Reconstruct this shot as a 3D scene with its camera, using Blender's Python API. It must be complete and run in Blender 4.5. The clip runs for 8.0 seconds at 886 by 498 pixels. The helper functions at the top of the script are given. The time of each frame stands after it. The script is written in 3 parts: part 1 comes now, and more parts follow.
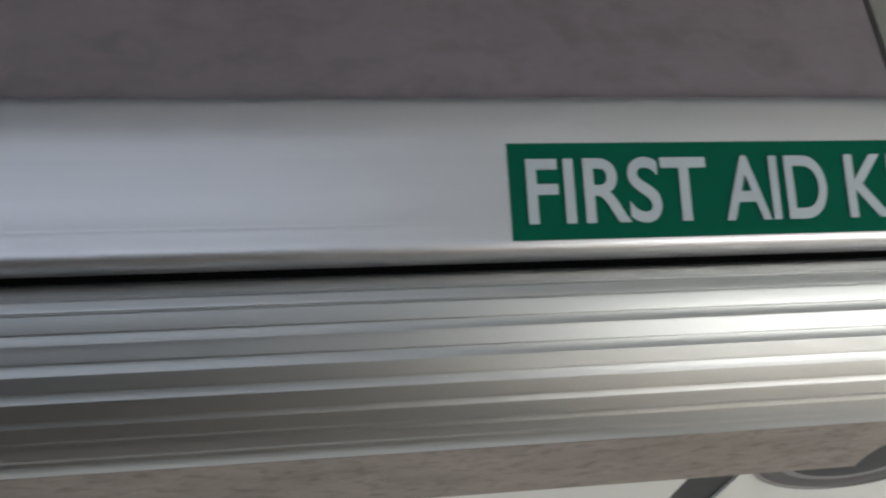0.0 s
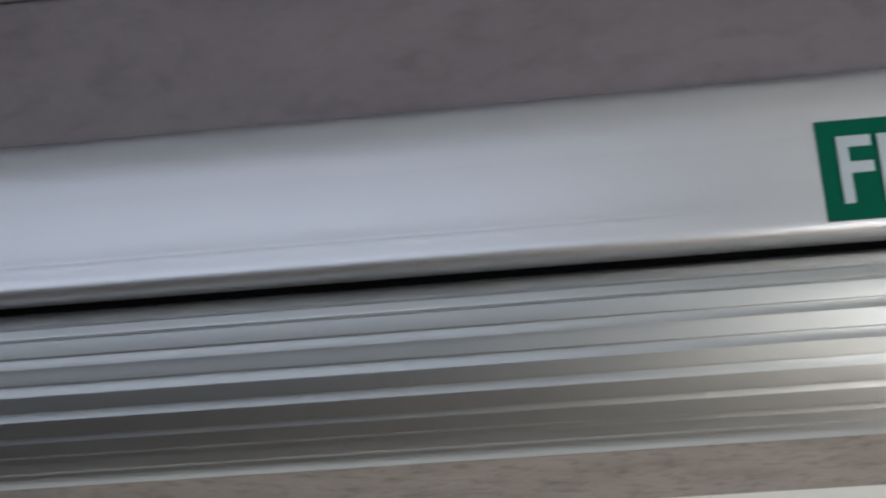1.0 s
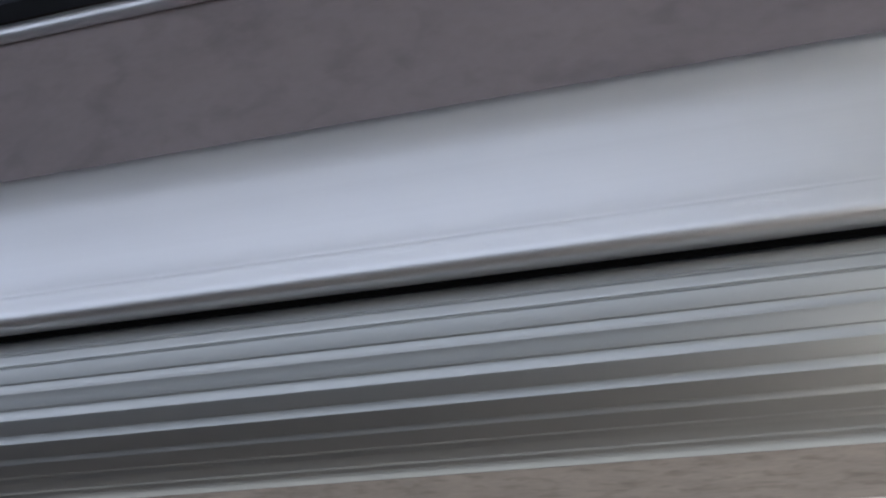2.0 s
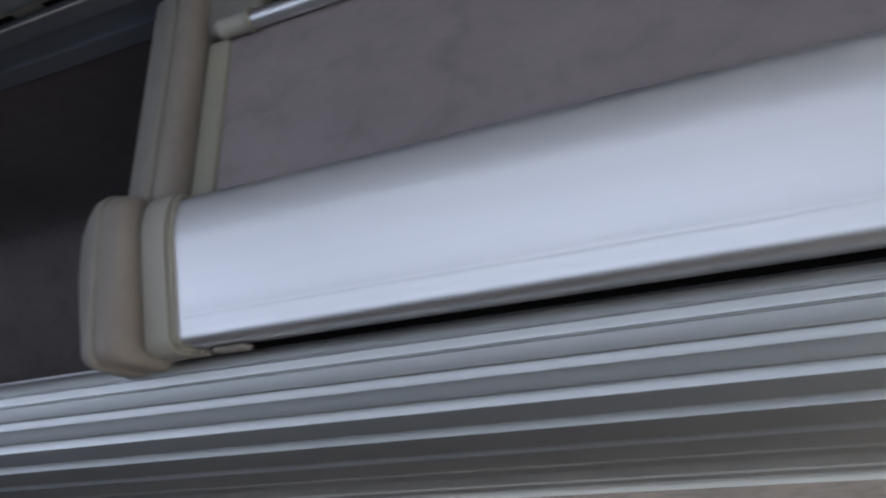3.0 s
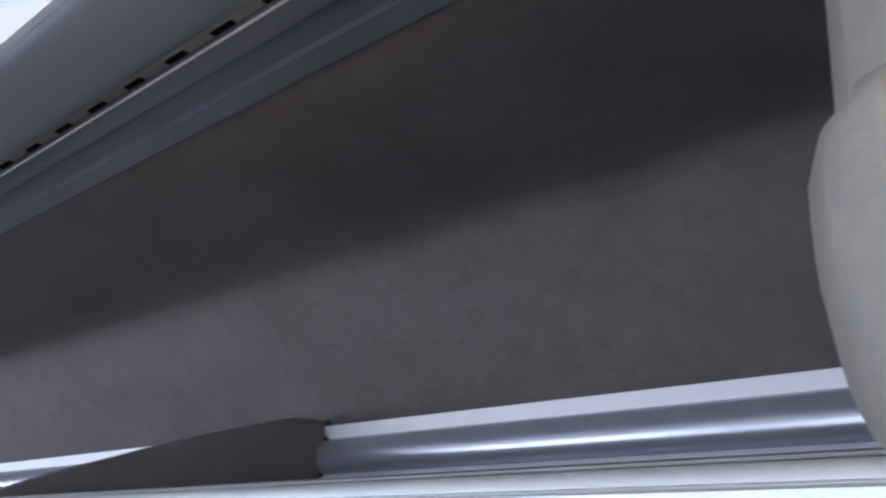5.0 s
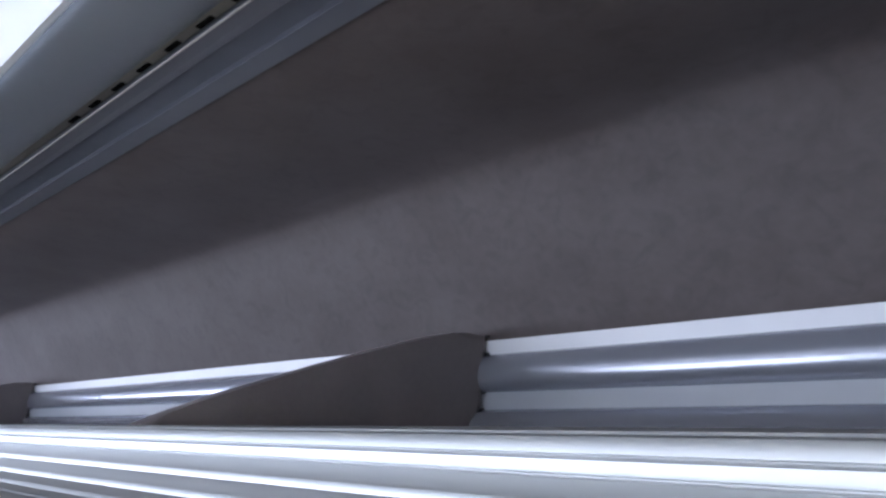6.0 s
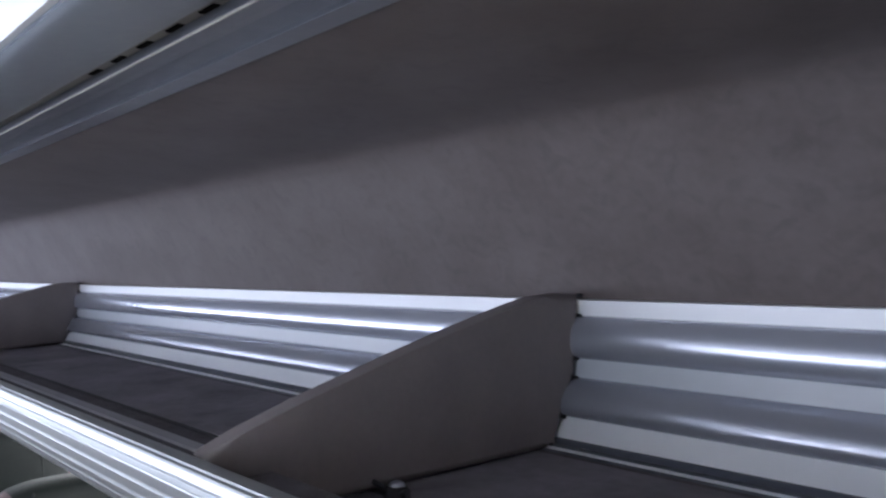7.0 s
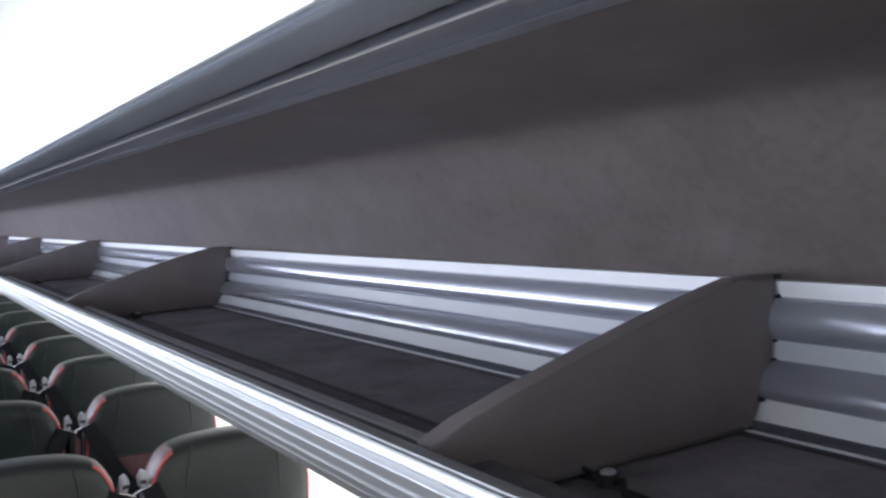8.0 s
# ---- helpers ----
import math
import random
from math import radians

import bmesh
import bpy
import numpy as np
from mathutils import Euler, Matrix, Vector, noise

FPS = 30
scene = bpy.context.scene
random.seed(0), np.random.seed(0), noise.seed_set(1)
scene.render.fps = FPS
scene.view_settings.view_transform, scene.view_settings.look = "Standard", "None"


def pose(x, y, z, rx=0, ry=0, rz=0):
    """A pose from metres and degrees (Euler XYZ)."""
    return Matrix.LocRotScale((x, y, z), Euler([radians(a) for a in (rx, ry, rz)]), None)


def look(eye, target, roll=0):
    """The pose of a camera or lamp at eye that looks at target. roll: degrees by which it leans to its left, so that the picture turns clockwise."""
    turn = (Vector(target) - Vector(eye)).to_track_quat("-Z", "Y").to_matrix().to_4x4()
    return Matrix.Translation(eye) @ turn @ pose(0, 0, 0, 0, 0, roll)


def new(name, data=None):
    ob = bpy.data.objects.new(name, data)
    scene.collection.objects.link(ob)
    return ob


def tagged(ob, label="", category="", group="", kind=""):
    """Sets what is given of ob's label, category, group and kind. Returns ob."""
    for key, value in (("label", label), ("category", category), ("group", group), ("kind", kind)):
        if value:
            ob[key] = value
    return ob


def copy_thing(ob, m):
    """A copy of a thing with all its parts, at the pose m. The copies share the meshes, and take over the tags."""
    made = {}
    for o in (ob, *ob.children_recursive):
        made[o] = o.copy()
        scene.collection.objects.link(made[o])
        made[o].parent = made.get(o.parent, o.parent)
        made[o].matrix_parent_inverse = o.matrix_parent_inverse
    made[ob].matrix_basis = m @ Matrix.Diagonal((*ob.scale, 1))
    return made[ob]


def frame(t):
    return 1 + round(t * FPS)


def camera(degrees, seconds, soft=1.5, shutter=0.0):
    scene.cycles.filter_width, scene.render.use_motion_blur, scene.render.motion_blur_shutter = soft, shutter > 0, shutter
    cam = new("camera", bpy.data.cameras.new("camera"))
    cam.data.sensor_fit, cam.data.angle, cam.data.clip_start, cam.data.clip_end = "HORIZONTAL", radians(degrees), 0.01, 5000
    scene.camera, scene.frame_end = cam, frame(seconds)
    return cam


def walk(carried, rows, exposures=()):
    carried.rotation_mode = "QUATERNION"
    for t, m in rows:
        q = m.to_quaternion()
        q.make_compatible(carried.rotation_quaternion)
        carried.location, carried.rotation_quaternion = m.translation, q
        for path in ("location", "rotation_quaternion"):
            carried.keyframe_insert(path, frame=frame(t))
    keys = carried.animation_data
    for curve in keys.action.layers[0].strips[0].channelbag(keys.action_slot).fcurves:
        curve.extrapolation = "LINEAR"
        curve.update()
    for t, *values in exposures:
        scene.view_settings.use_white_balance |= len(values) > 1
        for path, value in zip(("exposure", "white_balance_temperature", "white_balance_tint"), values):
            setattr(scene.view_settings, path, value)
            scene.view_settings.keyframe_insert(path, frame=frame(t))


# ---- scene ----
cam = camera(51.52, 8.0, soft=2.3, shutter=0.35)
PATH = [
    (0.0, pose(-0.1129, -0.4384, 1.3675, 107.9800, 4.6014, -8.7399)),
    (0.5, pose(-0.1363, -0.4458, 1.3598, 109.3286, 3.7436, -2.3317)),
    (1.0, pose(-0.1582, -0.4435, 1.3568, 109.8411, 3.0238, 5.0985)),
    (2.5, pose(-0.2777, -0.4006, 1.3842, 108.5965, 2.4326, 20.4297)),
    (3.0, pose(-0.3507, -0.3905, 1.4037, 106.9950, 2.0375, 27.0354)),
    (3.5, pose(-0.4240, -0.3675, 1.4106, 108.1200, 0.4105, 33.4698)),
    (4.0, pose(-0.5451, -0.3241, 1.4353, 109.7746, -1.1547, 36.9188)),
    (4.5, pose(-0.6535, -0.2853, 1.4532, 109.302, -0.462, 38.804)),
    (5.0, pose(-0.6868, -0.2568, 1.4768, 107.936, -0.908, 43.359)),
    (5.2, pose(-0.6919, -0.2496, 1.4761, 107.178, -1.551, 45.932)),
    (6.3, pose(-0.8374, -0.2234, 1.5385, 98.530, 0.177, 50.011)),
    (6.4, pose(-0.8517, -0.2157, 1.5622, 97.433, 0.691, 48.919)),
    (6.5, pose(-0.8561, -0.2148, 1.5762, 96.856, 1.128, 48.837)),
    (6.7, pose(-0.8730, -0.2157, 1.6046, 93.494, 0.654, 50.127)),
    (7.0, pose(-0.8928, -0.2131, 1.6275, 91.248, 0.454, 52.318)),
    (7.5, pose(-0.9199, -0.2351, 1.6562, 88.884, 1.533, 55.324)),
    (8.0, pose(-0.9362, -0.2747, 1.6597, 88.058, 1.243, 58.885)),
]

walk(cam, PATH, [(0.0, -1.75, 6060, 16), (1.2, -1.34, 5980, 17), (2.5, -1.18, 5880, 18), (3.5, -1.03, 5820, 18), (4.5, -0.28, 5900, 19), (5.2, 0.41, 5830, 20), (6.5, 0.52, 5850, 20), (7.0, 0.60, 5940, 20), (8.0, 0.62, 6150, 19)])

# ---- light ----
Z = 1.5          # height of the rack's front lip over the seat platform
X0, X1 = -9.5, 3.0   # ends of the coach
YW, YO = 0.74, -2.02  # near and far side walls

world = bpy.data.worlds.new("sky")
scene.world = world
world.use_nodes = True
wn = world.node_tree.nodes
sky = wn.new("ShaderNodeTexSky")
sky.sky_type, sky.sun_disc = "NISHITA", False
sky.sun_elevation, sky.sun_rotation = radians(42), radians(200)
world.node_tree.links.new(sky.outputs[0], wn["Background"].inputs[0])
wn["Background"].inputs[1].default_value = 0.12

sun = new("sun", bpy.data.lights.new("sun", "SUN"))
sun.data.energy, sun.data.angle, sun.data.color = 5.0, radians(0.6), (1.0, 0.95, 0.88)
sun.matrix_world = look((0, 6, 9), (-2, 2, 0))


def window_light(x0, x1, z0, z1, y, watts, colour, side, rise=0.0):
    d = bpy.data.lights.new("window_light", "AREA")
    d.shape, d.size, d.size_y = "RECTANGLE", x1 - x0, z1 - z0
    d.energy, d.color = watts, colour
    o = new("window_light", d)
    o.matrix_world = look(((x0 + x1) / 2, y, (z0 + z1) / 2), ((x0 + x1) / 2, y + side, (z0 + z1) / 2 + rise))
    return o


FAR_WINDOWS = [(-9.2, -7.0), (-6.8, -4.6), (-4.4, -2.2), (-2.0, 0.2)]
DOOR = (0.62, 2.3)
for (a, b), watts in zip(FAR_WINDOWS, (48, 35, 21, 13)):
    window_light(a + 0.05, b - 0.05, 0.98, 1.76, YO + 0.05, watts, (0.78, 0.86, 1.0), 1, 0.12)
window_light(DOOR[0] + 0.05, DOOR[1] - 0.05, -0.60, 1.25, YO + 0.12, 400, (0.985, 0.94, 0.82), 1, -1.1)
NEAR_WINDOWS = [(-9.2, -6.1), (-5.9, -2.8), (-2.6, 0.42), (0.52, 2.8)]
for a, b in NEAR_WINDOWS:
    window_light(a + 0.05, b - 0.05, 0.75, 1.36, YW - 0.02, 2.6 * (b - a), (1.0, 0.97, 0.90), -1)


# ---- materials ----
def mat(name, base, rough=0.6, metal=0.0, var=0.15, scale=8.0, bump=0.0, bscale=200.0, tint=None, stretch=(1, 1, 1), coat=0.0, spec=0.5, fleck=0.0, fscale=40.0, wisp=0.35):
    m = bpy.data.materials.new(name)
    m.use_nodes = True
    n, l = m.node_tree.nodes, m.node_tree.links
    p = n["Principled BSDF"]
    p.inputs["Roughness"].default_value = rough
    p.inputs["Metallic"].default_value = metal
    p.inputs["Specular IOR Level"].default_value = spec
    p.inputs["Coat Weight"].default_value = coat
    co = n.new("ShaderNodeTexCoord")
    mp = n.new("ShaderNodeMapping")
    mp.inputs["Scale"].default_value = stretch
    l.new(co.outputs["Object"], mp.inputs[0])
    a = n.new("ShaderNodeTexNoise")
    a.inputs["Scale"].default_value, a.inputs["Detail"].default_value = scale, 6
    b = n.new("ShaderNodeTexNoise")
    b.inputs["Scale"].default_value, b.inputs["Detail"].default_value = scale * 9, 4
    l.new(mp.outputs[0], a.inputs[0])
    l.new(mp.outputs[0], b.inputs[0])
    mx = n.new("ShaderNodeMath")
    mx.operation = "MULTIPLY_ADD"
    mx.inputs[1].default_value = 0.65
    l.new(a.outputs[0], mx.inputs[0])
    sc = n.new("ShaderNodeMath")
    sc.operation = "MULTIPLY"
    sc.inputs[1].default_value = 0.35
    l.new(b.outputs[0], sc.inputs[0])
    l.new(sc.outputs[0], mx.inputs[2])
    r = n.new("ShaderNodeValToRGB")
    r.color_ramp.elements[0].position, r.color_ramp.elements[1].position = 0.32, 0.68
    lo = [c * (1 - var) for c in base]
    hi = [min(1, c * (1 + var)) for c in (tint or base)]
    r.color_ramp.elements[0].color, r.color_ramp.elements[1].color = (*lo, 1), (*hi, 1)
    l.new(mx.outputs[0], r.inputs[0])
    l.new(r.outputs[0], p.inputs["Base Color"])
    if fleck:
        fk = n.new("ShaderNodeTexNoise")
        fk.inputs["Scale"].default_value, fk.inputs["Detail"].default_value, fk.inputs["Distortion"].default_value = fscale, 7, wisp
        l.new(mp.outputs[0], fk.inputs[0])
        fr = n.new("ShaderNodeMapRange")
        fr.inputs["From Min"].default_value, fr.inputs["From Max"].default_value = 0.50, 0.70
        fr.inputs["To Min"].default_value, fr.inputs["To Max"].default_value = 1.0, 1.0 - fleck
        l.new(fk.outputs[0], fr.inputs[0])
        hs = n.new("ShaderNodeVectorMath")
        hs.operation = "SCALE"
        l.new(r.outputs[0], hs.inputs[0])
        l.new(fr.outputs[0], hs.inputs["Scale"])
        l.new(hs.outputs[0], p.inputs["Base Color"])
    rr = n.new("ShaderNodeMapRange")
    rr.inputs["To Min"].default_value, rr.inputs["To Max"].default_value = max(0.02, rough - 0.06), min(1, rough + 0.06)
    l.new(b.outputs[0], rr.inputs[0])
    l.new(rr.outputs[0], p.inputs["Roughness"])
    if bump:
        c = n.new("ShaderNodeTexNoise")
        c.inputs["Scale"].default_value, c.inputs["Detail"].default_value = bscale, 3
        l.new(mp.outputs[0], c.inputs[0])
        bp = n.new("ShaderNodeBump")
        bp.inputs["Strength"].default_value, bp.inputs["Distance"].default_value = bump, 0.002
        l.new(c.outputs[0], bp.inputs["Height"])
        l.new(bp.outputs[0], p.inputs["Normal"])
    return m


M = {
    "lining": mat("mottled_vinyl", (0.0735, 0.056, 0.0515), 0.62, 0, 0.17, 11, 0.06, 260, tint=(0.080, 0.066, 0.064), stretch=(0.9, 1.1, 1.1), fleck=0.17, fscale=40, wisp=1.3),
    "door": mat("mottled_door_vinyl", (0.236, 0.203, 0.212), 0.55, 0, 0.10, 16, 0.08, 260, stretch=(0.8, 1.2, 1.2), fleck=0.16, fscale=40),
    "under": mat("mottled_beige_vinyl", (0.27, 0.232, 0.205), 0.6, 0, 0.22, 40, 0.15, 300, stretch=(0.6, 1, 1), fleck=0.35, fscale=120),
    "alu": mat("brushed_aluminium", (0.66, 0.67, 0.69), 0.40, 0.95, 0.03, 3, 0, 1, stretch=(0.05, 30, 30)),
    "anodised": mat("anodised_aluminium", (0.465, 0.48, 0.475), 0.43, 1.0, 0.04, 3, 0, 1, stretch=(0.05, 30, 30)),
    "alu_dark": mat("satin_aluminium", (0.50, 0.52, 0.56), 0.34, 1, 0.03, 3, 0, 1, stretch=(0.05, 30, 30)),
    "tube": mat("lacquered_silver", (0.43, 0.45, 0.505), 0.24, 0.65, 0.03, 4, 0, 1, stretch=(0.05, 10, 10)),
    "white": mat("white_lacquer", (0.68, 0.69, 0.71), 0.40, 0, 0.03, 4),
    "beige": mat("beige_plastic", (0.212, 0.194, 0.172), 0.55, 0, 0.12, 25, 0.12, 500),
    "rim": mat("yellowed_plastic", (0.27, 0.26, 0.21), 0.5, 0, 0.06, 25),
    "grey_cap": mat("grey_plastic", (0.312, 0.302, 0.262), 0.5, 0, 0.06, 25, 0.05, 500),
    "divider": mat("brown_vinyl", (0.163, 0.141, 0.140), 0.55, 0, 0.12, 18, 0.10, 350),
    "beige_warm": mat("warm_beige_plastic", (0.216, 0.190, 0.167), 0.55, 0, 0.12, 18, 0.12, 400),
    "pale": mat("pale_panel", (0.70, 0.72, 0.68), 0.5, 0, 0.05, 8),
    "paving": mat("pale_concrete", (0.55, 0.62, 0.54), 0.9, 0, 0.12, 3),
    # made-up pale tone, so that the unseen floor throws light upwards
    "entrance": mat("pale_bounce_floor", (0.68, 0.64, 0.58), 0.6, 0, 0.08, 6),
    "felt": mat("dark_felt", (0.082, 0.074, 0.080), 0.95, 0, 0.35, 30, 0.6, 700),
    "duct": mat("blue_grey_paint", (0.176, 0.200, 0.232), 0.40, 0, 0.05, 10),
    "lip": mat("worn_aluminium_lip", (0.42, 0.41, 0.38), 0.45, 0.2, 0.08, 12),
    "rail": mat("blue_grey_rail", (0.072, 0.079, 0.098), 0.34, 0.0, 0.05, 8),
    "duct_rail": mat("violet_grey_rail", (0.112, 0.116, 0.136), 0.36, 0.1, 0.05, 8),
    "strip": mat("slot_strip", (0.235, 0.228, 0.205), 0.5, 0.1, 0.08, 10),
    # near-black: the shade inside gaps and slots, put into the colour
    "void": mat("opening_black", (0.004, 0.004, 0.004), 0.95, 0, 0.2, 40, spec=0.05),
    "floor_strip": mat("dull_aluminium", (0.28, 0.272, 0.29), 0.55, 0.3, 0.1, 12),
    # paler felt: the light that falls over the lip is in the colour
    "felt_lit": mat("lit_violet_felt", (0.160, 0.146, 0.164), 0.95, 0, 0.35, 9, 0.6, 700, fleck=0.25, fscale=14),
    "gusset": mat("pale_leather", (0.14, 0.088, 0.085), 0.45, 0, 0.12, 20, 0.15, 420),
    "black": mat("black_rubber", (0.012, 0.012, 0.013), 0.7, 0, 0.2, 20),
    "ceiling": mat("white_ceiling", (0.68, 0.69, 0.70), 0.6, 0, 0.02, 5),
    "wall": mat("pale_wall", (0.36, 0.37, 0.36), 0.6, 0, 0.05, 5),
    "floor": mat("floor_vinyl", (0.125, 0.102, 0.085), 0.6, 0, 0.2, 20),
    "leather": mat("dark_leather", (0.009, 0.0125, 0.0105), 0.40, 0, 0.3, 9, 0.25, 420, spec=0.28),
    "red": mat("red_piping", (0.34, 0.045, 0.036), 0.5, 0, 0.1, 20),
    "maroon": mat("maroon_fabric", (0.055, 0.02, 0.02), 0.9, 0, 0.2, 60, 0.3, 500),
    "belt": mat("belt_webbing", (0.007, 0.007, 0.008), 0.85, 0, 0.1, 60, spec=0.1),
    "guide": mat("belt_guide_plastic", (0.24, 0.24, 0.24), 0.3, 0, 0.06, 20),
    "webbing": mat("grey_webbing", (0.009, 0.009, 0.010), 0.9, 0, 0.1, 60, spec=0.05),
    "flange": mat("glossy_grey_flange", (0.106, 0.112, 0.130), 0.34, 0.2, 0.05, 8),
    "grey_white": mat("grey_white_lacquer", (0.41, 0.435, 0.465), 0.40, 0, 0.03, 4),
    "lamp_rim": mat("grey_rim_plastic", (0.20, 0.19, 0.185), 0.4, 0, 0.08, 20),
    "lamp_body": mat("dark_grey_plastic", (0.075, 0.065, 0.065), 0.45, 0, 0.08, 20),
    "chrome": mat("polished_steel", (0.75, 0.75, 0.76), 0.15, 1, 0.02, 5),
    "green": mat("green_film", (0.0, 0.100, 0.055), 0.65, 0, 0.03, 20, spec=0.10),
    "letter": mat("white_film", (0.46, 0.53, 0.56), 0.5, 0, 0.03, 20),
    "frame": mat("dark_window_rubber", (0.03, 0.03, 0.032), 0.6, 0, 0.2, 12),
}

# ---- mesh helpers ----
def thing(name, x=0, y=0, z=0):
    o = new(name)
    o.location = (x, y, z)
    o.empty_display_size = 0.05
    return o


def obj(name, bm, material, smooth=None):
    bmesh.ops.recalc_face_normals(bm, faces=bm.faces)
    me = bpy.data.meshes.new(name)
    bm.to_mesh(me)
    bm.free()
    me.materials.append(M[material])
    if smooth is not None:
        me.shade_smooth()
        me.set_sharp_from_angle(angle=radians(smooth))
    return new(name, me)


def part(name, bm, material, parent, label="", smooth=None):
    o = obj(name, bm, material, smooth)
    o.parent = parent
    if label:
        tagged(o, label)
    return o


def extrude_x(pts, x0, x1, closed=True, bm=None):
    """A prism along x of the (y, z) outline pts."""
    bm = bm or bmesh.new()
    a = [bm.verts.new((x0, y, z)) for y, z in pts]
    b = [bm.verts.new((x1, y, z)) for y, z in pts]
    n = len(pts)
    for i in range(n if closed else n - 1):
        j = (i + 1) % n
        bm.faces.new((a[i], a[j], b[j], b[i]))
    if closed:
        bm.faces.new(a)
        bm.faces.new(b[::-1])
    return bm


def sheet_x(pts, x0, x1, t):
    """A shell of thickness t along x; it thickens to the left of the direction of the polyline."""
    out = []
    n = len(pts)
    for i in range(n):
        p, q = pts[max(i - 1, 0)], pts[min(i + 1, n - 1)]
        d = Vector((q[0] - p[0], q[1] - p[1])).normalized()
        out.append((pts[i][0] - d.y * t, pts[i][1] + d.x * t))
    return extrude_x(list(pts) + out[::-1], x0, x1)


def box(x0, x1, y0, y1, z0, z1, bev=0.0, seg=2, bm=None):
    bm = bm or bmesh.new()
    r = bmesh.ops.create_cube(bm, size=1.0)["verts"]
    for v in r:
        v.co = Vector(((x0 + x1) / 2 + v.co.x * (x1 - x0), (y0 + y1) / 2 + v.co.y * (y1 - y0), (z0 + z1) / 2 + v.co.z * (z1 - z0)))
    if bev:
        es = {e for v in r for e in v.link_edges}
        bmesh.ops.bevel(bm, geom=list(es), offset=bev, segments=seg, profile=0.5, affect="EDGES")
    return bm


def curve(pts, n=8):
    """Points on a smooth curve through the given ones."""
    out = []
    P = [pts[0]] + list(pts) + [pts[-1]]
    for i in range(1, len(P) - 2):
        a, b, c, d = (Vector(p) for p in P[i - 1:i + 3])
        for k in range(n):
            t = k / n
            out.append(tuple(0.5 * ((2 * b) + (c - a) * t + (2 * a - 5 * b + 4 * c - d) * t * t + (3 * b - a - 3 * c + d) * t ** 3)))
    out.append(tuple(pts[-1]))
    return out


def up(pts):
    return [(y, z + Z) for y, z in pts]


def cyl(bm, p, q, r, seg=12):
    p, q = Vector(p), Vector(q)
    m = Matrix.Translation((p + q) / 2) @ (q - p).to_track_quat("Z", "Y").to_matrix().to_4x4()
    bmesh.ops.create_cone(bm, cap_ends=True, segments=seg, radius1=r, radius2=r, depth=(q - p).length, matrix=m)
    return bm


def prism(outline, axis0, axis1, place, bev=0.0, seg=2):
    """An outline of (u, v) pairs, swept between axis0 and axis1; place(u, v, w) gives the point."""
    bm = bmesh.new()
    a = [bm.verts.new(place(u, v, axis0)) for u, v in outline]
    b = [bm.verts.new(place(u, v, axis1)) for u, v in outline]
    n = len(outline)
    fa, fb = bm.faces.new(a), bm.faces.new(b[::-1])
    for i in range(n):
        bm.faces.new((a[i], b[i], b[(i + 1) % n], a[(i + 1) % n]))
    if bev:
        es = set(fa.edges) | set(fb.edges)
        bmesh.ops.bevel(bm, geom=list(es), offset=bev, segments=seg, profile=0.5, affect="EDGES")
    return bm


# ---- the coach body ----
fl = bmesh.new()
box(X0, 0.60, YO, YW, -0.06, 0.0, bm=fl)
tagged(obj("floor", fl, "floor"), "dark speckled vinyl coach floor between the seats", "floor", kind="structure")
CZ = Z + 0.47
cz = curve(up([(-0.0790, 0.2750), (-0.100, 0.35), (-0.16, 0.43), (-0.30, 0.475), (-0.70, 0.49), (-1.3, 0.485), (-1.8, 0.42), (YO, 0.31)]), 6)
tagged(obj("ceiling", sheet_x(cz, X0, X1, -0.03), "ceiling", 30), "smooth white coach ceiling panel", "ceiling", kind="structure")
for nm, x in (("wall_rear", X0), ("wall_front", X1)):
    tagged(obj(nm, box(x - 0.06, x, YO - 0.06, YW + 0.06, -1.0, Z + 0.55), "wall"), "plain pale end wall of the coach", "wall", kind="structure")


def side_wall(name, y0, y1, wins, z0, z1, top):
    bm = bmesh.new()
    if name == "wall_far":
        box(X0, DOOR[0], y0, y1, 0, z0, bm=bm)
        box(DOOR[1], X1, y0, y1, -1.0, z0, bm=bm)
    else:
        box(X0, X1, y0, y1, 0, z0, bm=bm)
    box(X0, X1, y0, y1, z1, top, bm=bm)
    if name == "wall_far":
        wins = list(wins) + [DOOR]
    xs = [X0] + [v for w in wins for v in w] + [X1]
    for i in range(0, len(xs), 2):
        box(xs[i], xs[i + 1], y0, y1, z0, z1, bm=bm)
    w = tagged(obj(name, bm, "wall"), "pale grey coach side wall with window openings", "wall", kind="structure")
    return w


side_wall("wall_far", YO - 0.06, YO, FAR_WINDOWS, 0.78, 1.79, Z + 0.55)
side_wall("wall_near", YW, YW + 0.06, NEAR_WINDOWS, 0.72, 1.39, Z + 0.55)
tagged(obj("roof", box(X0 - 0.06, X1 + 0.06, YO - 0.06, YW + 0.06, Z + 0.551, Z + 0.60, 0.02, 2), "wall"), "plain pale roof panel of the coach", "roof", kind="structure")

tagged(obj("ground", box(-900, 900, -900, 900, -1.35, -1.25), "paving"), "sunlit pale concrete yard outside the coach", "ground", kind="structure")

# unseen floor, added pale to brighten the front profile from below
fl = bmesh.new()
box(0.60, X1, -1.25, YW, -0.06, 0.0, bm=fl)
box(0.60, X1, YO, -1.25, -1.0, -0.94, bm=fl)
tagged(obj("floor_bounce", fl, "entrance"), "unseen entrance floor with stairwell, made pale to bounce light up", "floor", kind="structure")

